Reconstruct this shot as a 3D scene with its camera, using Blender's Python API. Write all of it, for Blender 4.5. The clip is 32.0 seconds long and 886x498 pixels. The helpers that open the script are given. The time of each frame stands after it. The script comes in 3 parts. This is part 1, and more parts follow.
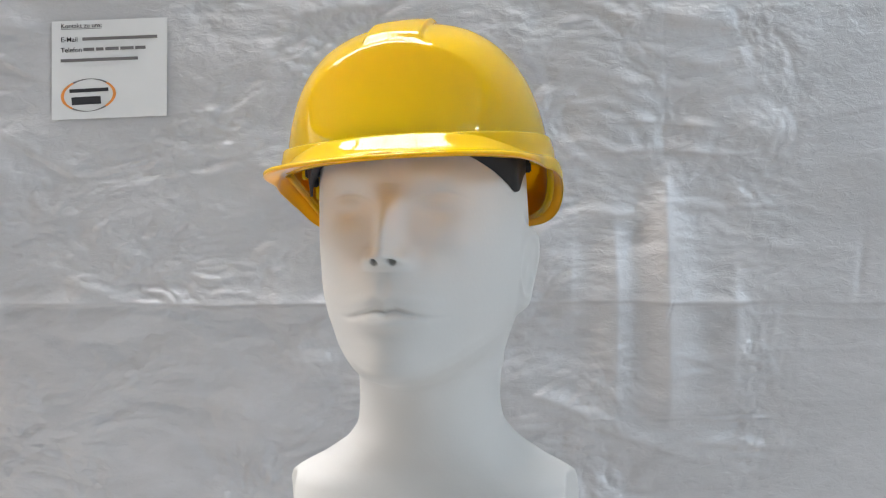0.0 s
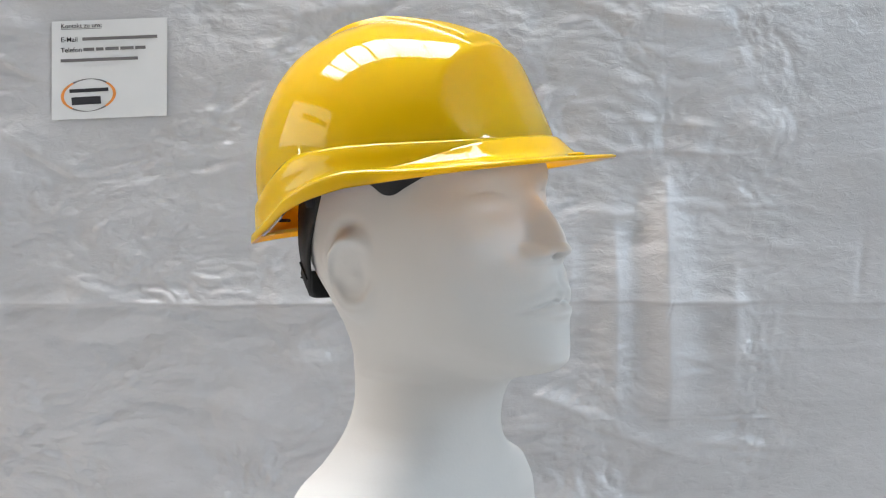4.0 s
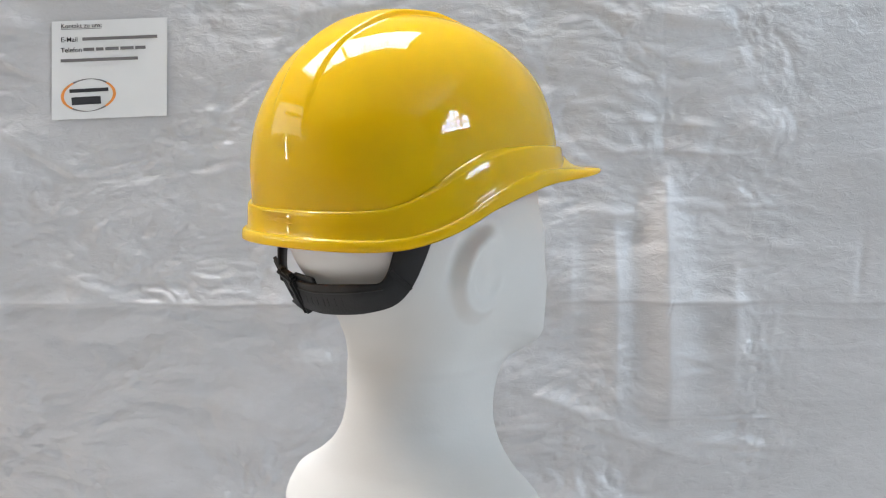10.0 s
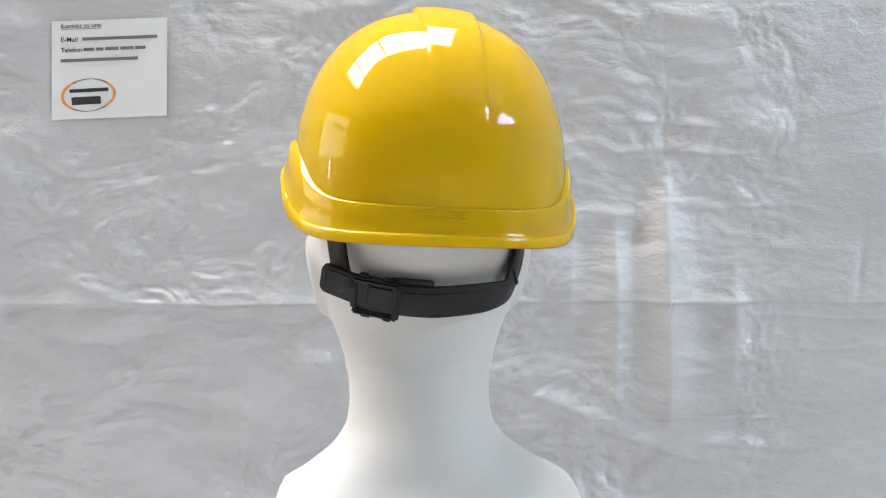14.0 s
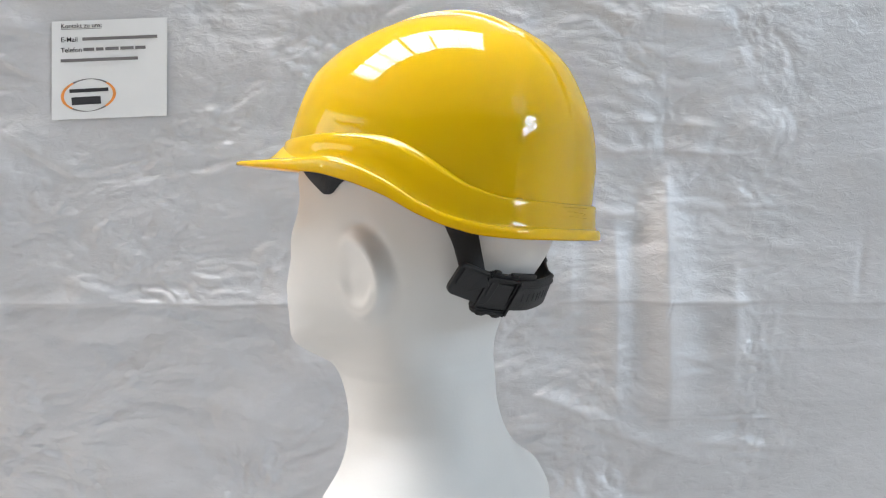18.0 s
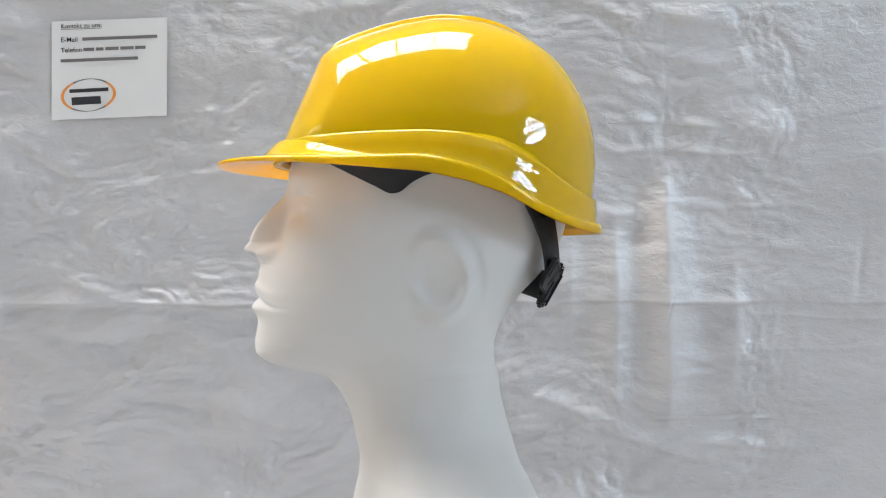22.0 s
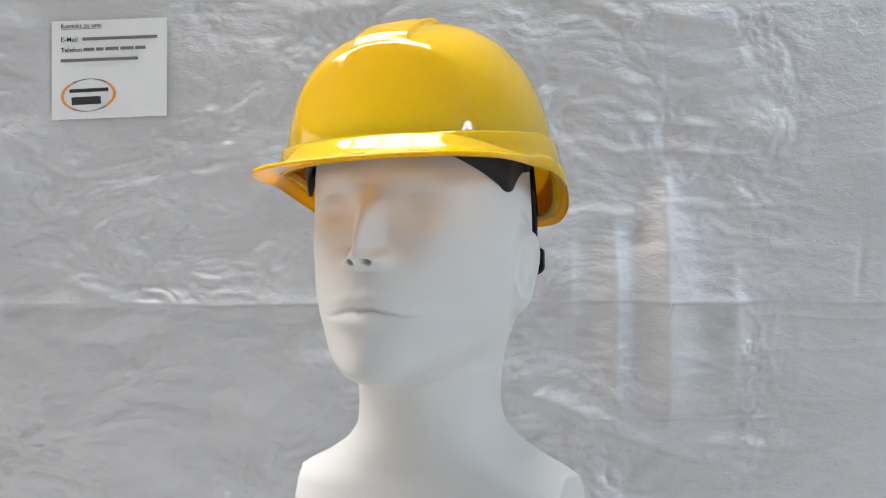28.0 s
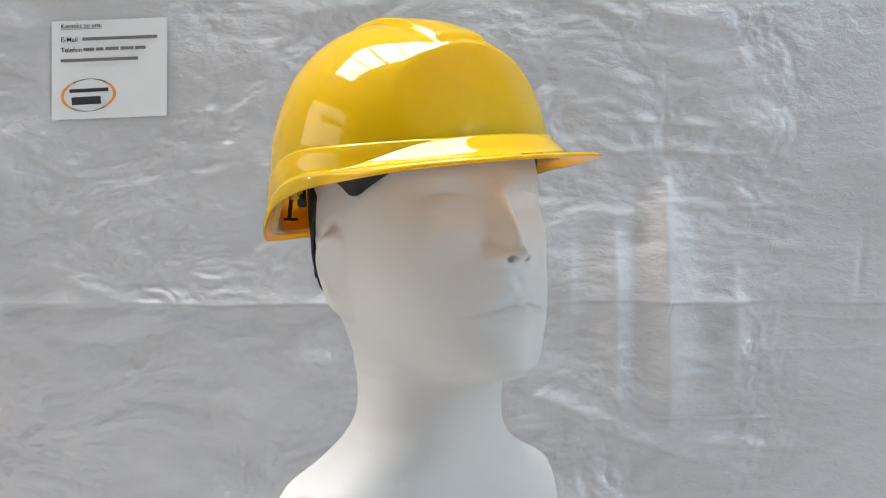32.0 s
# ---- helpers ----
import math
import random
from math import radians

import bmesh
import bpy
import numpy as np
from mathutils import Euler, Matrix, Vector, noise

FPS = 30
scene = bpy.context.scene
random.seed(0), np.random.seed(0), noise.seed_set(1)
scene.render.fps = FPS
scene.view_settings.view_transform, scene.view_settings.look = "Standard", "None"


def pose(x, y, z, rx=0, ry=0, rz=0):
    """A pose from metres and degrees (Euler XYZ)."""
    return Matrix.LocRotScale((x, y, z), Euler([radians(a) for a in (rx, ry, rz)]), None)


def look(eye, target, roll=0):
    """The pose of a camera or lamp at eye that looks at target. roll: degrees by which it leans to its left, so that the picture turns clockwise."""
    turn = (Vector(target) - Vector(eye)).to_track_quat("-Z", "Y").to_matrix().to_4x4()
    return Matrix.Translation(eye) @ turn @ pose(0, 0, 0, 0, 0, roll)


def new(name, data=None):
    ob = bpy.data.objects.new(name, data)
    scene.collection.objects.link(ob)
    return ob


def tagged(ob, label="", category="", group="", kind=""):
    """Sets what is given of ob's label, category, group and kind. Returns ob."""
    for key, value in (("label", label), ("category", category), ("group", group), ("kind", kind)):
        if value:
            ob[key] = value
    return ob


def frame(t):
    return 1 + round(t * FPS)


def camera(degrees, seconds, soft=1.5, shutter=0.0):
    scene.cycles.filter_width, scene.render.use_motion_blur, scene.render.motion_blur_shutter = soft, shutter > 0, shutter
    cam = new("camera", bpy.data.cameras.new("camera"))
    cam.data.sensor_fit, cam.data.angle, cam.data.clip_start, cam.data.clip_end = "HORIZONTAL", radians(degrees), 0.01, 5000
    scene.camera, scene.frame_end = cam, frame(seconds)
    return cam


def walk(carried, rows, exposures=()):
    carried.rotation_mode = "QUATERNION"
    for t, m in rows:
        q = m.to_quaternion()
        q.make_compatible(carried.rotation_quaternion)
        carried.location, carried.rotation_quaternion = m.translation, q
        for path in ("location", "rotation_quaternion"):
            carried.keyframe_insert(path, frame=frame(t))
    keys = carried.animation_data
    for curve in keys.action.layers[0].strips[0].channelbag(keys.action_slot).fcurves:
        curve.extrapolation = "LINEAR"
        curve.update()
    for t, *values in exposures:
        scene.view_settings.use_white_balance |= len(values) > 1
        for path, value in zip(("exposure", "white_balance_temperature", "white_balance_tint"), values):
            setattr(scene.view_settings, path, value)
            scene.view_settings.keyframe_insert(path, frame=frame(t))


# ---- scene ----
# Axis of the turning bust at x = y = 0; EYE_Z is the height of the lens.
EYE_Z = 1.35
cam = camera(48.65, 32.0, soft=1.1)
EYE = Vector((0.0, -0.76, EYE_Z))
VIEW = look(EYE, EYE + Vector((0.02018, 0.99825, -0.05563)), -0.784)
walk(cam, [(0, VIEW), (32, VIEW)], 
     [(0, 0.18), (2, 0.19), (3, 0.23), (6, 0.33), (8, 0.32), (10, 0.36), (12, 0.42), (14, 0.49), (17, 0.43), (20, 0.42), (23, 0.33), (28, 0.26), (32, 0.24)])

# turn of the bust in degrees, every half second or so
TURN = [
    (0.0, -9.8), (0.5, -1.9), (1.0, 8.0), (1.5, 16.5), (2.0, 27.0), (2.5, 35.7), (3.0, 39.5), (3.5, 43.6),
    (5.5, 78.8), (6.0, 84.7), (6.5, 90.0), (7.0, 94.6), (7.5, 100.4), (8.0, 107.5), (8.5, 113.1), (9.0, 119.4),
    (9.5, 126.1), (10.0, 133.6), (10.5, 140.4), (11.0, 145.9), (11.5, 154.1), (12.0, 159.0), (12.5, 164.4), (13.0, 174.5),
    (13.5, 181.7), (14.0, 188.2), (14.5, 193.6), (16.5, 218.8), (17.0, 224.2), (17.5, 233.1), (18.0, 237.3), (18.5, 242.4),
    (19.0, 247.1), (19.5, 252.2), (20.0, 255.6), (20.5, 257.4), (21.0, 264.1), (21.5, 271.0), (22.0, 279.6), (22.5, 287.4),
    (23.0, 293.2), (23.5, 296.5), (24.0, 300.8), (24.5, 304.7), (25.0, 309.7), (25.5, 315.6), (27.5, 339.4), (28.0, 342.8),
    (28.5, 350.5), (29.0, 356.7), (29.5, 361.6), (30.0, 362.7), (30.5, 372.9), (31.0, 377.3), (31.5, 385.0), (32.0, 392.7),
]
HELMET_YAW, HELMET_ROLL = 0.6, 3.0
AXIS = (-0.0005, -0.0014)          # where the turning axis stands

# ---- world and light ----
world = bpy.data.worlds.new("world")
scene.world = world
world.use_nodes = True
wn = world.node_tree.nodes
sky = wn.new("ShaderNodeTexSky")
sky.sky_type, sky.sun_disc, sky.sun_elevation, sky.sun_rotation = "NISHITA", False, radians(55), radians(300)
world.node_tree.links.new(sky.outputs[0], wn["Background"].inputs[0])
wn["Background"].inputs[1].default_value = 0.1


def area(name, m, sx, sy, watts, color):
    data = bpy.data.lights.new(name, "AREA")
    data.shape, data.size, data.size_y, data.energy, data.color = "RECTANGLE", sx, sy, watts, color
    ob = new(name, data)
    ob.matrix_world = m
    return ob


CEIL = 6.5
HALL = (-9.0, 7.0, -7.0, 7.0)          # x0, x1, y0, y1 of the hall
LIGHT_M = pose(-2.40, 1.60, 0)             # middle of the roof light
LIGHT_L, LIGHT_W = 7.1, 3.8
area("skylight_lamp", LIGHT_M @ pose(0, 0, CEIL + 0.25), LIGHT_L, LIGHT_W, 1490, (0.995, 0.982, 0.977))
WIN_R = (7.0, -4.2, 4.85)              # gabled window high in the wall on the right
area("gable_window_lamp", look((7.12, WIN_R[1], WIN_R[2]), (0, WIN_R[1], WIN_R[2])), 2.84, 1.82, 600, (0.68, 0.85, 1.0))
WIN_L = (-9.0, 0.9, 4.2)               # long window in the wall on the left
area("side_window_lamp", look((-9.12, WIN_L[1], WIN_L[2]), (0, WIN_L[1], WIN_L[2])), 6.0, 3.0, 130, (1.0, 0.84, 0.66))
SLOT = (-9.0, 0.75, 2.1)              # narrow slot of daylight below it
area("slot_lamp", look((-9.12, SLOT[1], SLOT[2]), (0, SLOT[1], SLOT[2])), 0.24, 0.9, 16, (1.0, 0.95, 0.88))


# ---- materials ----
def material(name, color, rough=0.5, metal=0.0, spec=0.5, vary=0.06, scale=30.0, bump=0.0, bump_scale=200.0, coat=0.0, big=3.0):
    m = bpy.data.materials.new(name)
    m.use_nodes = True
    nt = m.node_tree
    b = nt.nodes["Principled BSDF"]
    tc = nt.nodes.new("ShaderNodeTexCoord")
    b.inputs["Roughness"].default_value, b.inputs["Metallic"].default_value = rough, metal
    b.inputs["Specular IOR Level"].default_value, b.inputs["Coat Weight"].default_value = spec, coat
    b.inputs["Coat Roughness"].default_value = 0.04
    fine, wide = nt.nodes.new("ShaderNodeTexNoise"), nt.nodes.new("ShaderNodeTexNoise")
    fine.inputs["Scale"].default_value, fine.inputs["Detail"].default_value = scale, 6
    wide.inputs["Scale"].default_value, wide.inputs["Detail"].default_value = big, 3
    add = nt.nodes.new("ShaderNodeMath")
    nt.links.new(tc.outputs["Object"], fine.inputs["Vector"])
    nt.links.new(tc.outputs["Object"], wide.inputs["Vector"])
    nt.links.new(fine.outputs["Fac"], add.inputs[0])
    nt.links.new(wide.outputs["Fac"], add.inputs[1])
    ramp = nt.nodes.new("ShaderNodeMapRange")
    ramp.inputs["From Min"].default_value, ramp.inputs["From Max"].default_value = 0.6, 1.4
    ramp.inputs["To Min"].default_value, ramp.inputs["To Max"].default_value = 1 - vary, 1 + vary
    nt.links.new(add.outputs[0], ramp.inputs["Value"])
    mul = nt.nodes.new("ShaderNodeVectorMath")
    mul.operation = "SCALE"
    mul.inputs[0].default_value = color[:3]
    nt.links.new(ramp.outputs[0], mul.inputs["Scale"])
    nt.links.new(mul.outputs[0], b.inputs["Base Color"])
    if bump:
        n2, bp = nt.nodes.new("ShaderNodeTexNoise"), nt.nodes.new("ShaderNodeBump")
        n2.inputs["Scale"].default_value, n2.inputs["Detail"].default_value = bump_scale, 5
        bp.inputs["Strength"].default_value, bp.inputs["Distance"].default_value = bump, 0.002
        nt.links.new(tc.outputs["Object"], n2.inputs["Vector"])
        nt.links.new(n2.outputs["Fac"], bp.inputs["Height"])
        nt.links.new(bp.outputs[0], b.inputs["Normal"])
    return m


def plastic(name, through_share, gloss_rough, ior):
    """Thin yellow plastic that lets some light through, under a clear gloss."""
    m = material(name, (0.95, 0.705, 0.003), rough=0.6, spec=0.0, vary=0.03, scale=60)
    yt = m.node_tree
    glow, blend, gloss, cover, edge = (yt.nodes.new("ShaderNode" + k) for k in ("BsdfTranslucent", "MixShader", "BsdfGlossy", "MixShader", "Fresnel"))
    glow.inputs["Color"].default_value, blend.inputs[0].default_value = (1.0, 0.655, 0.006, 1), through_share
    gloss.inputs["Roughness"].default_value, edge.inputs["IOR"].default_value = gloss_rough, ior
    yt.links.new(yt.nodes["Principled BSDF"].outputs[0], blend.inputs[1])
    yt.links.new(glow.outputs[0], blend.inputs[2])
    yt.links.new(edge.outputs[0], cover.inputs[0])
    yt.links.new(blend.outputs[0], cover.inputs[1])
    yt.links.new(gloss.outputs[0], cover.inputs[2])
    yt.links.new(cover.outputs[0], yt.nodes["Material Output"].inputs["Surface"])
    return m


YELLOW = plastic("helmet_plastic", 0.61, 0.018, 1.42)
MATT_GLOW_YELLOW = plastic("helmet_plastic_inside_glow", 0.90, 0.45, 1.25)       # moulded inner face, unpolished; a larger share let through makes the underside glow
BLACK = material("black_plastic", (0.010, 0.010, 0.011), spec=0.3, rough=0.55, vary=0.2, scale=120, bump=0.15, bump_scale=600)
SKIN = material("white_mannequin", (0.535, 0.535, 0.527), rough=0.55, spec=0.35, vary=0.015, scale=25, bump=0.05, bump_scale=300)
TARP = material("tarpaulin", (0.535, 0.532, 0.545), rough=0.48, metal=0.25, spec=0.5, vary=0.11, scale=1.0, bump=0.7, bump_scale=1.0)
# the weave runs level: stretch the relief's coordinates
tn = TARP.node_tree
weave, grain = tn.nodes.new("ShaderNodeMapping"), [n for n in tn.nodes if n.type == "TEX_NOISE"][-1]
weave.inputs["Scale"].default_value = (70, 70, 120)
grain.inputs["Detail"].default_value, grain.inputs["Roughness"].default_value, grain.inputs["Distortion"].default_value = 7, 0.62, 0.6
tn.links.new([n for n in tn.nodes if n.type == "TEX_COORD"][0].outputs["Object"], weave.inputs["Vector"])
tn.links.new(weave.outputs[0], grain.inputs["Vector"])
# level, cloudy patches: the crumple's light and shade put into the silver colour
patch, cloud = tn.nodes.new("ShaderNodeMapping"), [n for n in tn.nodes if n.type == "TEX_NOISE"][0]
patch.inputs["Scale"].default_value, patch.inputs["Rotation"].default_value = (11, 11, 26), (0, 0.18, 0)
cloud.inputs["Roughness"].default_value, cloud.inputs["Distortion"].default_value = 0.62, 0.8
tn.links.new([n for n in tn.nodes if n.type == "TEX_COORD"][0].outputs["Object"], patch.inputs["Vector"])
tn.links.new(patch.outputs[0], cloud.inputs["Vector"])
PAPER = material("paper", (0.70, 0.70, 0.70), rough=0.7, vary=0.02, scale=40, bump=0.05, bump_scale=500)
INK = material("ink", (0.02, 0.02, 0.025), rough=0.6, vary=0.1)
ORANGE = material("ink_orange", (0.75, 0.27, 0.06), rough=0.6, vary=0.1)
GREY_INK = material("ink_grey", (0.16, 0.15, 0.15), rough=0.6, vary=0.1)
PLASTER = material("plaster", (0.76, 0.75, 0.74), rough=0.8, vary=0.1, scale=6, bump=0.3, bump_scale=60)
CONCRETE = material("concrete", (0.37, 0.37, 0.365), rough=0.75, vary=0.15, scale=8, bump=0.3, bump_scale=80)
# made-up colour for the unseen left wall, which throws warm light back
WARM_BOUNCE = material("warm_bounce_wall", (0.66, 0.50, 0.34), rough=0.6, vary=0.12, scale=7, bump=0.2, bump_scale=50)
# for the unseen wall behind the lens: dark, to cut the front fill
UNSEEN_DARK_WALL = material("unseen_dark_wall", (0.13, 0.13, 0.13), rough=0.7, vary=0.15, scale=9)
STEEL = material("painted_steel", (0.25, 0.26, 0.27), rough=0.5, vary=0.1)
PLINTH = material("plinth_board", (0.5, 0.5, 0.5), rough=0.6, vary=0.05)


# ---- mesh helpers ----
def link(name, me, mat, parent=None, label="", smooth=True):
    if mat:
        me.materials.append(mat)
    if smooth:
        me.shade_smooth()
    ob = new(name, me)
    if parent:
        ob.parent = parent
    if label:
        ob["label"] = label
    return ob


def part(name, bm, mat, parent=None, label="", smooth=True):
    me = bpy.data.meshes.new(name)
    bmesh.ops.recalc_face_normals(bm, faces=bm.faces[:])
    bm.to_mesh(me)
    bm.free()
    return link(name, me, mat, parent, label, smooth)


def grid_mesh(name, rows, mat, parent=None, label="", wrap=True, smooth=True, caps=(False, False), closed_v=False):
    """rows: an array (n, m, 3). wrap joins the last column to the first, closed_v the last row to the first."""
    n, m = rows.shape[:2]
    idx = np.arange(n * m).reshape(n, m)
    nxt = np.roll(idx, -1, 1) if wrap else idx[:, 1:]
    cur = idx if wrap else idx[:, :-1]
    up = np.roll(idx, -1, 0) if closed_v else idx[1:]
    lo_c, lo_n = (cur, nxt) if closed_v else (cur[:-1], nxt[:-1])
    hi = np.roll(cur, -1, 0) if closed_v else cur[1:]
    hi_n = np.roll(nxt, -1, 0) if closed_v else nxt[1:]
    faces = np.stack([lo_c, lo_n, hi_n, hi], -1).reshape(-1, 4).tolist()
    if caps[0]:
        faces.append(idx[0].tolist()[::-1])
    if caps[1]:
        faces.append(idx[-1].tolist())
    me = bpy.data.meshes.new(name)
    me.from_pydata(rows.reshape(-1, 3).tolist(), [], faces)
    bm = bmesh.new()
    bm.from_mesh(me)
    bmesh.ops.recalc_face_normals(bm, faces=bm.faces[:])
    bm.to_mesh(me)
    bm.free()
    return link(name, me, mat, parent, label, smooth)


def box(bm, cx, cy, cz, sx, sy, sz, bevel=0.0, m=None):
    r = bmesh.ops.create_cube(bm, size=1.0)
    mat4 = Matrix.Translation((cx, cy, cz)) @ Matrix.Diagonal((sx, sy, sz, 1))
    bmesh.ops.transform(bm, matrix=(m @ mat4 if m else mat4), verts=r["verts"])
    if bevel:
        es = list({e for v in r["verts"] for e in v.link_edges})
        bmesh.ops.bevel(bm, geom=es, offset=bevel, segments=2, affect="EDGES")


def plate(bm, cx, cy, cz, sx, sy, sz, r, m):
    """A flat plate across y with rounded corners and a small chamfer."""
    rings = []
    for y, inset in ((-0.5, 0.0), (0.3, 0.0), (0.5, 0.0006)):
        ring = []
        for i in range(4):
            for j in range(6):
                a = math.pi / 2 * (i + j / 5)
                ex, ez = (1 if i in (0, 3) else -1), (1 if i < 2 else -1)
                p = Vector((cx + ex * (sx / 2 - r) + (r - inset) * math.cos(a), cy + y * sy, cz + ez * (sz / 2 - r) + (r - inset) * math.sin(a)))
                ring.append(bm.verts.new(m @ p))
        rings.append(ring)
    for lo, hi in zip(rings, rings[1:]):
        for i in range(24):
            j = (i + 1) % 24
            bm.faces.new((lo[i], lo[j], hi[j], hi[i]))
    bm.faces.new(rings[0][::-1])
    bm.faces.new(rings[-1])


def cubic(t, ts, vs):
    """Smooth curve through (ts, vs), ts rising, with limited slopes."""
    ts, vs, t = np.asarray(ts, float), np.asarray(vs, float), np.asarray(t, float)
    h = np.diff(ts)
    d = np.diff(vs) / h
    g = np.empty_like(vs)
    g[0], g[-1] = d[0], d[-1]
    g[1:-1] = np.where(d[:-1] * d[1:] > 0, 2 * d[:-1] * d[1:] / (d[:-1] + d[1:] + 1e-12), 0)
    k = np.clip(np.searchsorted(ts, t) - 1, 0, len(ts) - 2)
    s = np.clip((t - ts[k]) / h[k], 0, 1)
    return ((1 + 2 * s) * (1 - s) ** 2 * vs[k] + s * (1 - s) ** 2 * h[k] * g[k]
            + s * s * (3 - 2 * s) * vs[k + 1] + s * s * (s - 1) * h[k] * g[k + 1])


def smooth01(a, b, x):
    s = np.clip((x - a) / (b - a), 0, 1)
    return s * s * (3 - 2 * s)


def gauss(x, c, s):
    return np.exp(-((x - c) / s) ** 2)


def inside(ob, first, last, columns):
    """Gives the matt, brighter-glowing plastic to the rows of faces first to last of a grid."""
    ob.data.materials.append(MATT_GLOW_YELLOW)
    for k in range(first * columns, last * columns):
        ob.data.polygons[k].material_index = 1


# ---- structure ----
def slab(name, bounds, mat, label):
    bm = bmesh.new()
    for (a, b, c, d, e, f) in bounds:
        box(bm, (a + b) / 2, (c + d) / 2, (e + f) / 2, b - a, d - c, f - e)
    return tagged(part(name, bm, mat, smooth=False), label, kind="structure")


def build_hall():
    hx0, hx1, hy0, hy1 = HALL
    slab("floor", [(hx0 - 0.2, hx1 + 0.2, hy0 - 0.2, hy1 + 0.2, -0.2, 0.0)], CONCRETE, "grey concrete floor of the hall")
    # ceiling with a long opening
    bm = bmesh.new()
    rings = []
    for z in (CEIL, CEIL + 0.2):
        out = [bm.verts.new((x, y, z)) for x, y in ((hx0 - 0.2, hy0 - 0.2), (hx1 + 0.2, hy0 - 0.2), (hx1 + 0.2, hy1 + 0.2), (hx0 - 0.2, hy1 + 0.2))]
        gap = [bm.verts.new(LIGHT_M @ Vector((x * LIGHT_L / 2, y * LIGHT_W / 2, z))) for x, y in ((-1, -1), (1, -1), (1, 1), (-1, 1))]
        rings.append((out, gap))
        for i in range(4):
            j = (i + 1) % 4
            bm.faces.new((out[i], out[j], gap[j], gap[i]))
    for k in (0, 1):
        for i in range(4):
            j = (i + 1) % 4
            bm.faces.new((rings[0][k][i], rings[0][k][j], rings[1][k][j], rings[1][k][i]))
    tagged(part("ceiling", bm, PLASTER, smooth=False), "plain ceiling with a long roof light", kind="structure")
    slab("wall_north", [(hx0, hx1, hy1, hy1 + 0.2, 0, CEIL)], PLASTER, "plain plastered wall behind the tarpaulin")
    # added out of view, dark so that little light bounces onto the face
    slab("unseen_wall_south", [(hx0, hx1, hy0 - 0.2, hy0, 0, CEIL)], UNSEEN_DARK_WALL, "unseen dark wall added to cut the light from the front")

    def holed(name, xa, xb, y, z, w, h, label):
        slab(name, [(xa, xb, hy0 - 0.2, y - w, 0, CEIL), (xa, xb, y + w, hy1 + 0.2, 0, CEIL), (xa, xb, y - w, y + w, 0, z - h), (xa, xb, y - w, y + w, z + h, CEIL)], PLASTER, label)

    holed("wall_east", hx1, hx1 + 0.2, WIN_R[1], WIN_R[2], 1.55, 0.95, "plain wall with a high pointed window")
    # left wall, out of view; its warm colour is added to tint the bounce
    xa, xb, y, z = hx0 - 0.2, hx0, WIN_L[1], WIN_L[2]
    slab("wall_west", [(xa, xb, hy0 - 0.2, y - 3, 0, CEIL), (xa, xb, y + 3, hy1 + 0.2, 0, CEIL), (xa, xb, y - 3, y + 3, z + 1.5, CEIL), (xa, xb, y - 3, y + 3, SLOT[2] + 0.45, z - 1.5),
                       (xa, xb, y - 3, SLOT[1] - 0.12, 0, SLOT[2] + 0.45), (xa, xb, SLOT[1] + 0.12, y + 3, 0, SLOT[2] + 0.45), (xa, xb, SLOT[1] - 0.12, SLOT[1] + 0.12, 0, SLOT[2] - 0.45)],
         WARM_BOUNCE, "unseen wall with a long window and a slot, coloured for warm bounce light")

    def bar(parent, m, sx, sy, sz):
        bm = bmesh.new()
        box(bm, 0, 0, 0, sx, sy, sz, m=m)
        part("glazing_bar", bm, STEEL, parent, smooth=False)

    light = tagged(new("window_1"), "roof light with slim glazing bars", kind="structure")
    for i in range(1, 6):
        bar(light, LIGHT_M @ pose(LIGHT_L * (i / 6 - 0.5), 0, CEIL + 0.08), 0.10 if i == 3 else 0.05, LIGHT_W, 0.12)
    bar(light, LIGHT_M @ pose(0, LIGHT_W * 0.22, CEIL + 0.08), LIGHT_L, 0.07, 0.10)
    win = tagged(new("window_2"), "high pointed window with glazing bars", kind="structure")
    x, y, z = WIN_R
    for k in (-0.78, -0.26, 0.26, 0.78):
        bar(win, pose(x + 0.05, y + k, z), 0.05, 0.12, 1.9)
    for k in (-0.42, 0.18):
        bar(win, pose(x + 0.05, y, z + k), 0.05, 3.1, 0.14)
    for sgn in (-1, 1):
        bm = bmesh.new()
        v = [bm.verts.new((xx, y + sgn * yy, z + zz)) for xx in (x, x + 0.06) for yy, zz in ((1.55, -0.14), (1.55, 0.95), (0.0, 0.95))]
        bm.faces.new(v[:3]), bm.faces.new(v[3:])
        for i in range(3):
            j = (i + 1) % 3
            bm.faces.new((v[i], v[j], v[3 + j], v[3 + i]))
        part("gable_panel", bm, PLASTER, win, smooth=False)
    side = tagged(new("window_3"), "tall window with a beam and a post", kind="structure")
    bar(side, pose(WIN_L[0] - 0.05, WIN_L[1] - 1.1, WIN_L[2] + 0.55), 0.05, 3.4, 0.30)
    bar(side, pose(WIN_L[0] - 0.06, WIN_L[1] + 2.2, WIN_L[2]), 0.05, 0.10, 3.0)
    for k in (-0.2, 0.15):
        bar(side, pose(SLOT[0] - 0.06, SLOT[1], SLOT[2] + k), 0.05, 0.24, 0.05)


# ---- tarpaulin ----
BACK_Y = 0.466


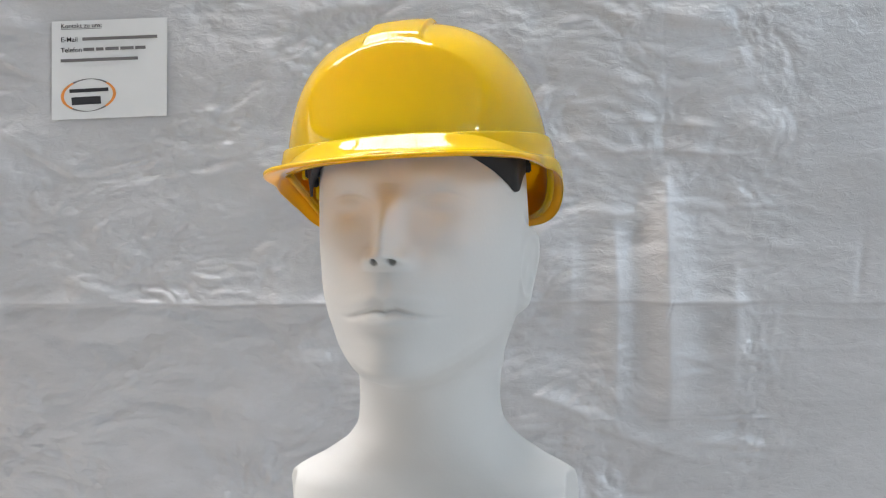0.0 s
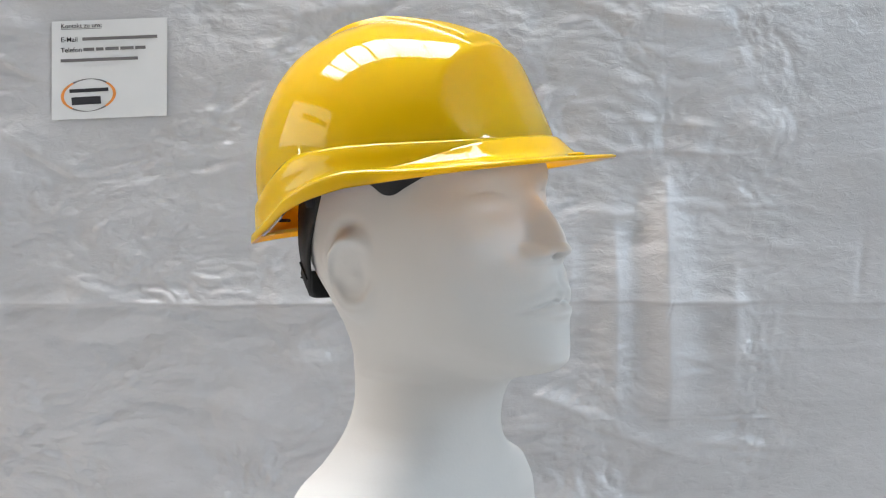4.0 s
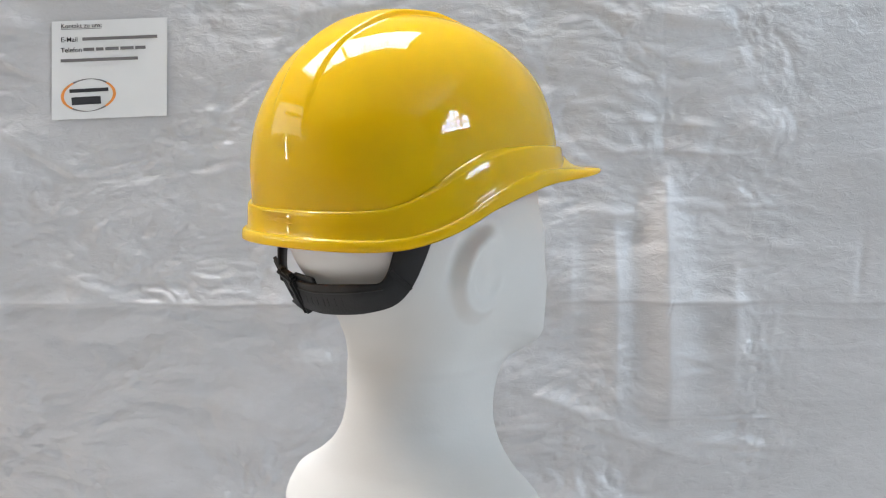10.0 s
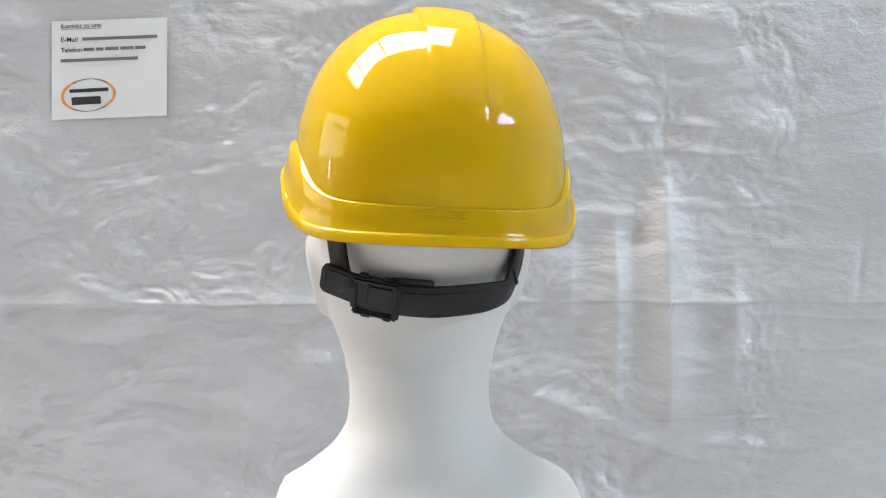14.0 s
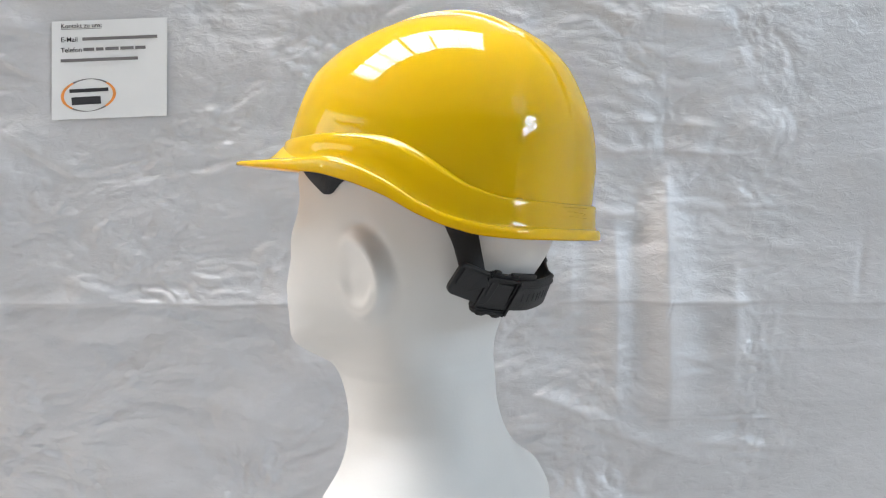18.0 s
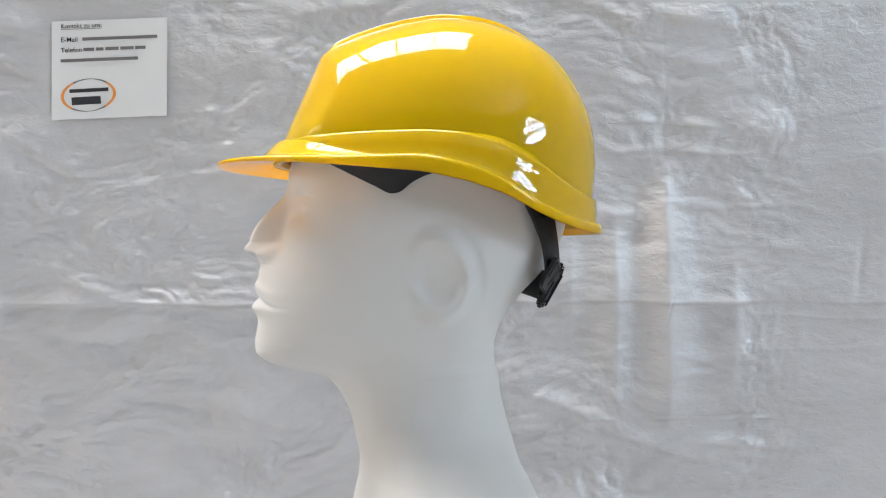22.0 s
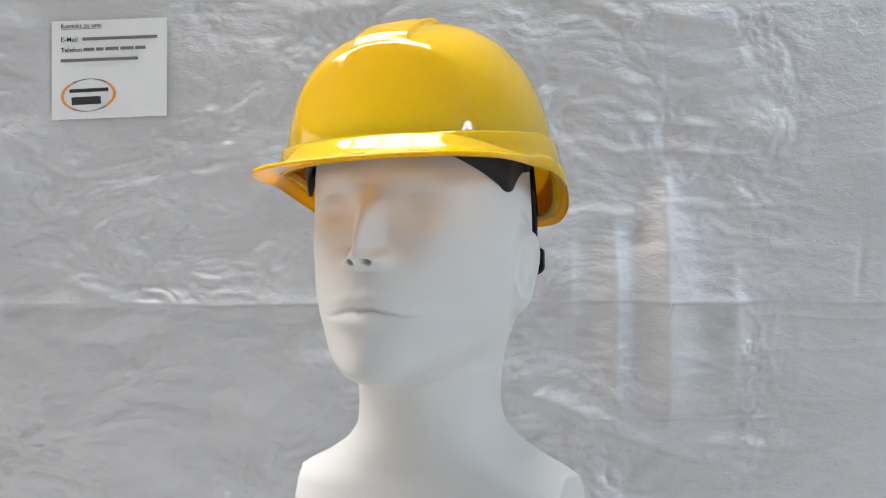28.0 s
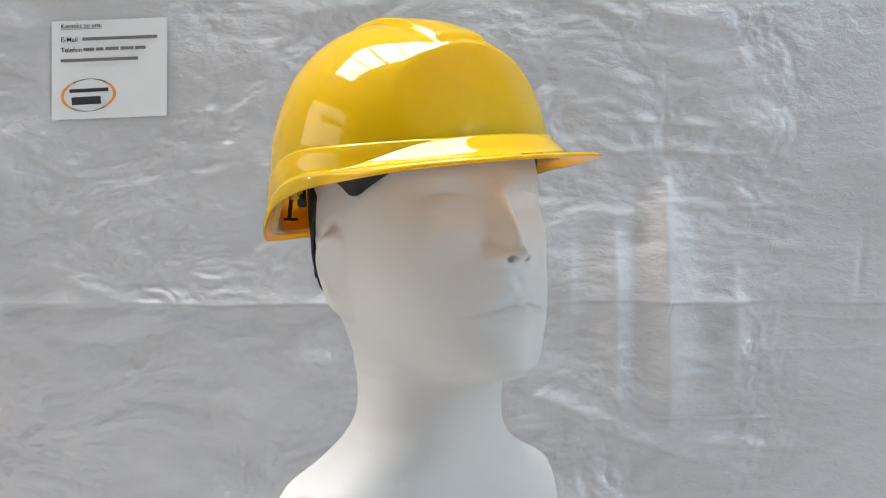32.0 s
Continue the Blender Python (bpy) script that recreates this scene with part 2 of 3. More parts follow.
def build_tarp():
    rng = np.random.RandomState(4)
    xs = np.concatenate([np.linspace(-1.25, -0.62, 40), np.linspace(-0.615, 0.655, 720), np.linspace(0.66, 1.25, 40)])
    zs = np.concatenate([np.linspace(0.0, 0.91, 60), np.linspace(0.915, 1.64, 450), np.linspace(1.645, 2.6, 60)])
    X, Z = np.meshgrid(xs, zs)
    V = Z - EYE_Z
    Y = np.zeros_like(X)
    # wide, slack waves
    for i in range(34):
        k = rng.uniform(2, 48)
        t = rng.normal(1.35, 0.45)
        Y += 0.0135 / k * np.sin(k * (X * math.cos(t) + Z * math.sin(t)) + 0.6 * np.sin(X * rng.uniform(3, 9) + i) + rng.uniform(0, 6.3))
    # calm where the sheet hangs taut: the edge by the pleats, between the pleats, under the note
    calm = (1 - 0.72 * smooth01(0.40, 0.52, X)) * (1 - 0.80 * gauss(X, 0.29, 0.09) * gauss(V, -0.14, 0.12)) * (1 - 0.55 * gauss(X, -0.42, 0.10) * gauss(V, 0.03, 0.06))
    calm = calm * (1 - 0.30 * smooth01(0.06, 0.16, V)) * (1 - 0.35 * smooth01(0.30, 0.36, X) * smooth01(0.02, -0.06, V))
    Y *= 0.35 + 0.65 * calm
    # crumple: soft bumps, and facets that meet in sharp creases, in patches
    big, facet = np.zeros_like(X), np.zeros_like(X)
    for i, zv in enumerate(zs):
        for j, xv in enumerate(xs):
            if -0.64 < xv < 0.67 and 0.9 < zv < 1.66:
                wx, wz = xv + 0.045 * noise.noise((xv * 9, 3.1, zv * 9)), zv + 0.030 * noise.noise((xv * 8, 8.4, zv * 10))
                big[i, j] = noise.fractal((wx * 13.0, 0.5, wz * 21.0), 0.85, 2.1, 3)
                patchy = 0.35 + 1.3 * max(0.0, noise.noise((xv * 7, 9.9, zv * 10)) + 0.30)
                facet[i, j] = patchy * (abs(noise.noise((wx * 15, 2.2, wz * 24))) - 0.55 * abs(noise.noise((wx * 27, 6.1, wz * 44))) + 0.38 * abs(noise.noise((wx * 52, 1.4, wz * 78))) - 0.16 * abs(noise.noise((wx * 110, 7.7, wz * 150))))
    Y -= calm * (0.0050 * big + 0.0047 * facet)
    # short soft creases
    for i in range(900):
        cx, cz = rng.uniform(-0.66, 0.70), rng.uniform(0.87, 1.68)
        ln = rng.uniform(0.008, 0.045) * rng.uniform(0.5, 1.0)
        wd = rng.uniform(0.0015, 0.006)
        t = rng.normal(0.10, 0.55) if rng.rand() < 0.75 else rng.uniform(0, math.pi)
        amp = rng.uniform(0.0002, 0.0010) * (0.3 if cx > 0.42 else 0.6 if cz > 1.45 else 1.0) * (1 if rng.rand() < 0.6 else -0.8)
        i0, i1 = np.searchsorted(zs, (cz - ln * 1.5 - 0.03, cz + ln * 1.5 + 0.03))
        j0, j1 = np.searchsorted(xs, (cx - ln * 1.5 - 0.03, cx + ln * 1.5 + 0.03))
        dx, dz = X[i0:i1, j0:j1] - cx, Z[i0:i1, j0:j1] - cz
        u = dx * math.cos(t) + dz * math.sin(t)
        v = -dx * math.sin(t) + dz * math.cos(t) + rng.uniform(-9, 9) * u * u
        Y[i0:i1, j0:j1] -= amp * np.exp(-np.sqrt(v * v + 2e-6) / wd) * np.exp(-(u / ln) ** 2)
    # folds that stand out: middle, half length, half height, slope, depth
    for cx, cv, ln, wd, slope, amp in ((-0.47, 0.205, 0.05, 0.016, -0.25, 0.0050), (-0.50, 0.165, 0.05, 0.010, -0.5, 0.0035), (-0.48, 0.060, 0.06, 0.014, -0.6, 0.0035), (-0.25, 0.060, 0.045, 0.012, 0.15, 0.0030), (-0.24, 0.035, 0.03, 0.010, 0.2, 0.0025),
                                       (-0.10, 0.232, 0.06, 0.010, 0.1, 0.0030), (0.335, 0.212, 0.035, 0.014, -0.15, 0.0035), (0.325, 0.165, 0.04, 0.014, -0.2, 0.0034), (0.33, 0.130, 0.03, 0.010, 0.0, 0.0022),
                                       (0.275, 0.088, 0.02, 0.007, 0.0, 0.0030), (0.34, 0.083, 0.03, 0.007, -0.1, 0.0028), (0.27, 0.052, 0.04, 0.007, 0.1, 0.0030), (0.345, 0.048, 0.03, 0.008, -0.1, 0.0025),
                                       (-0.34, -0.222, 0.06, 0.009, 0.05, 0.0032), (-0.25, -0.180, 0.05, 0.010, 0.12, 0.0030), (-0.16, -0.205, 0.06, 0.016, -0.12, 0.0036), (-0.22, -0.275, 0.08, 0.018, -0.35, 0.0038), (-0.42, -0.270, 0.07, 0.016, 0.45, 0.0034),
                                       (0.16, -0.262, 0.05, 0.016, -0.4, 0.0035), (0.24, -0.305, 0.09, 0.014, -0.35, 0.0034), (0.35, -0.215, 0.05, 0.012, -0.3, 0.0026), (0.18, -0.155, 0.05, 0.012, 0.5, 0.0028), (0.40, -0.325, 0.07, 0.012, -0.1, 0.0028),
                                       (0.355, -0.023, 0.018, 0.006, 0.0, 0.0024), (0.375, -0.145, 0.03, 0.007, 0.1, 0.0026)):
        d = V - cv - slope * (X - cx)
        Y -= amp * np.exp(-((X - cx) / ln) ** 2) * np.where(d > 0, np.exp(-(d / wd) ** 2), np.exp(-(d / (0.45 * wd)) ** 2))
    # fold pressed across the sheet, and one pressed upright
    zf = EYE_Z - 0.1360 - 0.012 * X + 0.0015 * np.sin(X * 9) + 0.0012 * np.sin(X * 31)
    strength = (0.75 + 0.30 * np.sin(X * 5.0 + 2.6) + 0.2 * np.sin(X * 23)) * (1 - 0.6 * smooth01(0.35, 0.5, X))
    Y -= 0.0062 * strength * np.where(Z > zf, np.exp(-(Z - zf) / 0.013), np.exp(-(zf - Z) / 0.0020))
    xf = 0.3045 + 0.0015 * np.sin(V * 17) + 0.0012 * np.sin(V * 61)
    Y += 0.0005 * np.exp(-np.abs(X - xf) / 0.0035) * smooth01(-0.01, 0.03, V)
    # faint pressed lines on the taut side: height at x = 0.4, slope, from, to, depth
    for v0, slope, xa, xb, amp in ((0.047, -0.02, 0.20, 0.43, 0.0010), (-0.157, -0.05, 0.40, 0.64, 0.0009), (-0.291, -0.03, 0.20, 0.46, 0.0016), (-0.205, 0.02, 0.42, 0.62, 0.0006)):
        d = V - v0 - slope * (X - 0.4) - 0.0012 * np.sin(X * 45)
        Y -= amp * np.exp(-np.abs(d) / 0.0025) * smooth01(xa, xa + 0.04, X) * smooth01(xb, xb - 0.03, X)
    Y += 0.0022 * gauss(X, 0.556 + 0.10 * (V + 0.10), 0.006) * gauss(V, -0.10, 0.035)
    # upright pleats: a broad near flank, a narrow far one; they open downwards
    for cx, top, bot, amp, left, right in ((0.240, 0.00, -0.29, 0.0175, 0.030, 0.026), (0.3065, 0.05, -0.30, 0.0245, 0.030, 0.028), (0.392, -0.05, -0.28, 0.0095, 0.036, 0.028), (0.186, -0.03, -0.22, 0.0050, 0.024, 0.018)):
        mid = cx + 0.0020 * np.sin(V * 14 + cx * 40)
        d = (X - mid) / (0.55 + 0.45 * smooth01(top, top - 0.18, V))
        near = np.where(d < 0, d / left, d / right)
        shape = np.exp(-np.sqrt(near ** 2 + 0.012) ** 1.2) - 0.30 * np.where(d < 0, np.exp(-((d + 1.6 * left) / left) ** 2), 0)
        Y -= amp * shape * smooth01(top, top - 0.12, V) * smooth01(bot - 0.03, bot + 0.09, V)
    # small split on the crest of the middle pleat
    Y += 0.0030 * np.exp(-np.abs(X - 0.3075 - 0.25 * (V + 0.145)) / 0.0010) * gauss(V, -0.150, 0.016)
    # pressed flat where the note is fixed
    flat = smooth01(-0.52, -0.45, X) * smooth01(-0.25, -0.33, X) * smooth01(1.41, 1.46, Z) * smooth01(1.63, 1.57, Z)
    Y *= 1 - 0.93 * flat
    rows = np.stack([X, BACK_Y + 0.006 + Y, Z], -1)
    tarp = grid_mesh("tarpaulin", rows, TARP, wrap=False)
    sol = tarp.modifiers.new("thickness", "SOLIDIFY")
    sol.thickness, sol.offset = 0.0008, -1
    tagged(tarp, "crinkled silver-grey tarpaulin hung as a backdrop", "tarpaulin")


# ---- note ----
def text_mesh(words, size, bold=0.0):
    cu = bpy.data.curves.new("lettering", "FONT")
    cu.body, cu.size, cu.extrude, cu.offset = words, size, 0.0001, bold
    ob = new("lettering", cu)
    me = bpy.data.meshes.new_from_object(ob.evaluated_get(bpy.context.evaluated_depsgraph_get()))
    bpy.data.objects.remove(ob)
    return me


def build_note():
    w, h = 0.148, 0.127
    skew = 0.062                       # the sheet was cut askew: its print climbs, its sides hang plumb
    note = new("paper_note")
    note.matrix_world = pose(-0.4527, BACK_Y + 0.003, EYE_Z + 0.2187, 90, -1.6, 0)
    note.scale = (0.957, 0.947, 1)
    tagged(note, "white paper note with black print and a small emblem", "note")
    n = 24
    u, v = np.meshgrid(np.linspace(0, w, n), np.linspace(0, -h, n))
    curl = 0.0004 * (u / w - 0.5) ** 2 + 0.0003 * np.sin(u / w * 5) * (v / h + 0.5) ** 2
    both = [np.stack([u + skew * v, v, curl - k * 0.00015], -1) for k in (0, 1)]
    sheet = grid_mesh("sheet", both[0], PAPER, note, wrap=False)
    grid_mesh("sheet_back", both[1], PAPER, sheet, wrap=False)

    def bar(name, x, y, bw, bh, mat, lift=0.0007, tilt=0.0, label=""):
        bm = bmesh.new()
        box(bm, 0, 0, 0, bw, bh, 0.0002, m=pose(x + skew * y + bw / 2, y + bh / 2, lift, 0, 0, tilt))
        return part(name, bm, mat, note, label, smooth=False)

    def words(t, x, y, size, bold):
        ob = link("lettering", text_mesh(t, size, bold), INK, note, smooth=False)
        ob.location = (x + skew * y, y, 0.0007)

    words("Kontakt zu uns:", 0.0118, -0.0093, 0.0083, 0.00001)
    bar("underline", 0.0118, -0.0110, 0.0530, 0.0004, INK)
    words("E-Mail", 0.0118, -0.0270, 0.0089, 0.00002)
    words("Telefon", 0.0118, -0.0405, 0.0089, 0.00002)
    for x, y, bw in ((0.0395, -0.0270, 0.0960), (0.0408, -0.0405, 0.0138), (0.0570, -0.0405, 0.0096), (0.0690, -0.0405, 0.0170),
                     (0.0882, -0.0405, 0.0170), (0.1070, -0.0405, 0.0135), (0.0118, -0.0540, 0.0990)):
        bar("print_bar", x, y + 0.0010, bw, 0.0040, GREY_INK)
    # emblem: two sickle-shaped strokes with dark tips round two plain bars
    for a0, a1 in ((75, 275), (-95, 85)):
        for f0, f1, mat, label in ((0.0, 0.24, GREY_INK, "grey tip of the emblem stroke"), (0.24, 0.78, ORANGE, "orange emblem stroke"), (0.78, 1.0, GREY_INK, "grey tip of the emblem stroke")):
            bm = bmesh.new()
            ring = []
            for i in range(17):
                t = f0 + (f1 - f0) * i / 16
                a = radians(a0 + (a1 - a0) * t)
                wdt = 0.0036 * math.sin(math.pi * t) ** 1.1 + 0.0003
                for k in (0, 1):
                    rx, ry = 0.0355 - k * wdt, 0.0212 - k * wdt * 0.8
                    ring.append(bm.verts.new((0.0413 + rx * math.cos(a), -0.0965 + ry * math.sin(a) + 0.05 * rx * math.cos(a), 0.0008)))
            for i in range(16):
                bm.faces.new((ring[2 * i], ring[2 * i + 1], ring[2 * i + 3], ring[2 * i + 2]))
            part("emblem_stroke", bm, mat, note, label, smooth=False)
    bar("emblem_bar", 0.0230, -0.0925, 0.0500, 0.0046, INK, tilt=1)
    bar("emblem_bar", 0.0260, -0.1085, 0.0375, 0.0100, INK, tilt=1)


# ---- mannequin ----
BASE_Z = EYE_Z - 0.30

LEVELS = [  # height, front, back, half width (mm, from the lens height)
    (112, 20, 30, 3), (108, -15, 55, 33), (95, -55, 84, 56), (65, -84, 102, 69), (32, -97, 110, 75.5), (5, -102, 112, 77.0),
    (-20, -105, 111, 77.5), (-40, -109, 104, 77), (-60, -115, 90, 75.5), (-80, -119, 70, 72), (-100, -120, 57, 64.5), (-116, -119, 53, 59),
    (-124, -113, 53, 57), (-130, -98, 54, 56.5), (-138, -76, 56, 54.5), (-155, -63, 58, 54), (-172, -57, 62, 56), (-188, -54, 66, 65.5),
    (-205, -51, 70, 88), (-222, -52, 78, 116), (-245, -57, 86, 126), (-300, -64, 84, 126),
]


def build_mannequin():
    nz, na = 330, 400
    lv = np.array(LEVELS[::-1]) / 1000
    z = np.concatenate([np.linspace(-0.300, -0.16, 70), np.linspace(-0.159, 0.03, 270), np.linspace(0.031, 0.112, 50)])
    yb, w = (cubic(z, lv[:, 0], lv[:, k]) for k in (2, 3))
    s = np.linspace(0, 2 * math.pi, na, endpoint=False)
    a = s - 0.50 * np.sin(s)                    # closer columns on the face
    yc = 0.006 * smooth01(-0.17, -0.12, z)[:, None] + 0.012 * smooth01(-0.16, -0.21, z)[:, None]
    ca, sa = np.cos(a)[None], np.sin(a)[None]
    zz = np.repeat(z[:, None], na, 1)
    # the jaw line climbs from the chin to the ear
    jaw = 0.025 * (sa ** 2) * smooth01(-0.195, -0.165, zz) * smooth01(-0.045, -0.085, zz)
    yf = cubic(zz - jaw, lv[:, 0], lv[:, 1])
    x = w[:, None] * np.sign(sa) * np.abs(sa) ** 0.94
    y = np.where(ca > 0, yc + (yf - yc) * np.abs(ca) ** 0.92, yc + (yb[:, None] - yc) * np.abs(ca) ** 0.95)
    # cut-off shoulders
    cut = 0.1050 - 0.05 * np.clip(-0.222 - zz, 0, 1) + 0.21 * np.clip(y, 0, 1)
    x = np.clip(x, -cut - 0.012 * smooth01(-0.02, 0.03, y), cut)
    fr = smooth01(0.05, 0.45, np.repeat(ca, len(z), 0))
    ax = np.abs(x)
    # nose
    ridge = cubic(zz, [-0.050, -0.046, -0.0420, -0.0395, -0.037, -0.032, -0.023, -0.014, -0.005, 0.001, 0.008], [0, 0.0055, 0.0170, 0.0221, 0.0239, 0.0242, 0.0217, 0.0158, 0.0076, 0.0024, 0])
    sig = cubic(zz, [-0.050, -0.042, -0.036, -0.022, 0.008], [0.0150, 0.0115, 0.0090, 0.0072, 0.0095])
    d = ridge * np.exp(-np.abs(ax / sig) ** 2.2)
    d += 0.0050 * gauss(ax, 0.0128, 0.0050) * gauss(zz, -0.0410, 0.0055)
    # muzzle and chin, then lips on it
    muz = cubic(zz, [-0.132, -0.126, -0.118, -0.111, -0.100, -0.094, -0.080, -0.068, -0.060, -0.053, -0.046, -0.040, -0.034],
                [0, 0.0070, 0.0100, 0.0098, 0.0078, 0.0070, 0.0082, 0.0095, 0.0110, 0.0118, 0.0105, 0.0050, 0])
    wide = cubic(zz, [-0.132, -0.111, -0.094, -0.075, -0.050, -0.034], [0.030, 0.027, 0.030, 0.033, 0.024, 0.016])
    d += muz * np.exp(-(ax / wide) ** 2)
    arch = 0.0018 * gauss(ax, 0.006, 0.005) - 0.0042 * smooth01(0.010, 0.032, ax)
    d += 0.0024 * np.exp(-(ax / 0.0220) ** 2) * gauss(zz, -0.0680 + arch, 0.0042)
    d += 0.0038 * np.exp(-(ax / 0.0190) ** 2) * gauss(zz, -0.0833, 0.0046)
    d -= 0.0029 * np.exp(-(ax / 0.029) ** 4) * gauss(zz, -0.0772 + arch, 0.0018)
    d -= 0.0014 * np.exp(-(ax / 0.0035) ** 2) * gauss(zz, -0.0580, 0.0050)
    # brow, eye hollows, lids, cheek bones
    d += 0.0030 * gauss(ax, 0.030, 0.022) * gauss(zz, 0.0150, 0.009)
    d -= 0.0088 * gauss(ax, 0.029, 0.0150) * gauss(zz, -0.0060, 0.0115)
    d += 0.0038 * gauss(ax, 0.032, 0.0105) * gauss(zz, -0.0060 - 6.0 * (ax - 0.032) ** 2, 0.0055)
    d -= 0.0009 * gauss(ax, 0.031, 0.0120) * gauss(zz, 0.0015 - 14 * (ax - 0.031) ** 2, 0.0014)
    d += 0.0044 * gauss(ax, 0.050, 0.017) * gauss(zz, -0.0330, 0.016)
    d -= 0.0025 * gauss(ax, 0.046, 0.016) * gauss(zz, -0.0750, 0.020)
    y = y - d * fr
    # nostrils
    hole = smooth01(1.15, 0.55, np.sqrt(((ax - 0.0056) / 0.0029) ** 2 + ((zz + 0.0434) / 0.0020) ** 2)) * fr
    y += 0.011 * hole
    zz = zz + 0.005 * hole
    # ears: low shells with a soft rear rim
    side = np.sign(x) * smooth01(0.5, 0.8, np.abs(np.repeat(sa, len(z), 0)))
    q = np.sqrt(((y - 0.0005) / 0.0265) ** 2 + ((zz + 0.0585 + 0.10 * (y - 0.0005)) / 0.0325) ** 2)
    back = smooth01(-0.022, 0.010, y)
    plate = smooth01(1.16, 0.80, q) * back
    rim = np.exp(-((q - 0.86) / 0.15) ** 2) * back
    high = 0.75 + 0.25 * smooth01(-0.075, -0.045, zz)
    bowl = 0.0042 * gauss(q, 0.20, 0.42) * smooth01(-0.028, -0.005, y)
    x = x + side * ((0.0066 * plate + 0.0029 * rim) * high - bowl + 0.0020 * gauss(q, 0.62, 0.12) * smooth01(-0.058, -0.070, zz) - 0.0016 * gauss(q, 1.24, 0.13) * back * smooth01(-0.085, -0.055, zz))
    # the head looks a little to its right and stands a little off the axis
    tw = radians(-3.7) * smooth01(-0.19, -0.13, zz)
    x, y = x * np.cos(tw) - y * np.sin(tw), x * np.sin(tw) + y * np.cos(tw)
    x = x + 0.0045 - 0.0025 * smooth01(-0.09, 0.03, zz)
    rows = np.stack([x, y, zz + 0.300], -1)
    bust = grid_mesh("mannequin", rows, SKIN, caps=(True, True))
    bust.matrix_world = pose(0, 0, BASE_Z)
    return tagged(bust, "plain white plastic head and shoulders of a mannequin", "mannequin")


def build_plinth():
    bm = bmesh.new()
    bmesh.ops.create_cone(bm, cap_ends=True, segments=64, radius1=0.085, radius2=0.085, depth=BASE_Z - 0.004)
    bmesh.ops.translate(bm, verts=bm.verts, vec=(0, 0, (BASE_Z - 0.004) / 2))
    tagged(part("pedestal", bm, PLINTH, smooth=False), "plain round post under the mannequin", kind="structure")


# ---- helmet ----
# Heights are from the lens height, y towards the nape; the parent stands on the turning axis at that height.
DOME = [  # height, front, back, half width (mm)
    (-40, -116, 126.5, 100), (-15, -116, 128.5, 100.8), (0, -116, 130.2, 101), (25, -115.8, 132.8, 100.6), (34, -115.2, 132.8, 99.9), (46, -113.6, 132, 98.4), (60, -110.5, 129, 95.2), (75, -105, 123, 90.3),
    (90, -95, 114.5, 83), (105, -76.2, 101, 72), (111, -65.5, 93, 66), (118, -48.5, 81, 57), (124, -31, 69, 46.5), (128.3, -13.5, 57.5, 35), (131.3, 1.5, 45, 22),
    (132.6, 13, 33, 10), (132.9, 20, 25, 2),
]
PANEL = [(-40, -107.4), (0, -107.4), (25, -107.2), (40, -104.2), (60, -95.8), (75, -88.8), (90, -82), (105, -75), (125, -66), (140, -58)]   # height, front of the flat brow panel (mm)
YC = 0.0165


DOME_M, PANEL_M = np.array(DOME) / 1000, np.array(PANEL) / 1000
DOME_S = np.concatenate([[0], np.cumsum(np.linalg.norm(np.diff(DOME_M[:, [0, 2, 3]], axis=0), axis=1))])


def dome_at(s, a, off=0.0):
    """A point of the shell: s along the profile, azimuth a (0 at the brow, rising to the wearer's left)."""
    z, yf, yb, w = (cubic(s, DOME_S, DOME_M[:, k]) for k in (0, 1, 2, 3))
    ca, sa = np.cos(a), np.sin(a)
    k = -0.012 * (1 + ca) / 2 + (0.036 - 0.020 * smooth01(0.0, 0.09, z)) * (1 - ca) / 2     # how square the plan is
    cc = (ca - k * np.cos(3 * a)) / (1 - k)
    m = 0.5 + 0.5 * np.tanh(2.2 * cc) / math.tanh(2.2)
    x = (w - 0.0012 * (1 + ca) / 2 + off) * (sa + k * np.sin(3 * a)) / (1 - k) + 0.0028 * smooth01(0.6, -0.6, cc)         # the nape sits a little to one side
    y = YC - cc * ((YC - yf + off) * m + (yb + off - YC) * (1 - m))
    # the brow panel cuts the dome off and leaves a crease
    flat = cubic(z, PANEL_M[:, 0], PANEL_M[:, 1]) - off + 5.2 * x * x
    q = y - flat
    return x, flat + 0.5 * (q + np.sqrt(q * q + 2.2e-6)), z


def dome_xy(z, a, off=0.0):
    x, y, _ = dome_at(np.interp(z, DOME_M[:, 0], DOME_S), a, off)
    return x, y


def band_top(y):
    return cubic(y, [-0.11, -0.06, -0.02, 0.005, 0.03, 0.045, 0.067, 0.09, 0.11, 0.145],
                 [0.0395, 0.0395, 0.0392, 0.0375, 0.0325, 0.0270, 0.0150, 0.0015, -0.006, -0.010])


def lip_line(y):
    return cubic(y, [-0.11, -0.06, -0.02, 0.005, 0.033, 0.06, 0.08, 0.1, 0.12, 0.15],
                 [0.0255, 0.0220, 0.0210, 0.0165, 0.0055, -0.0105, -0.0195, -0.0250, -0.0270, -0.0275])


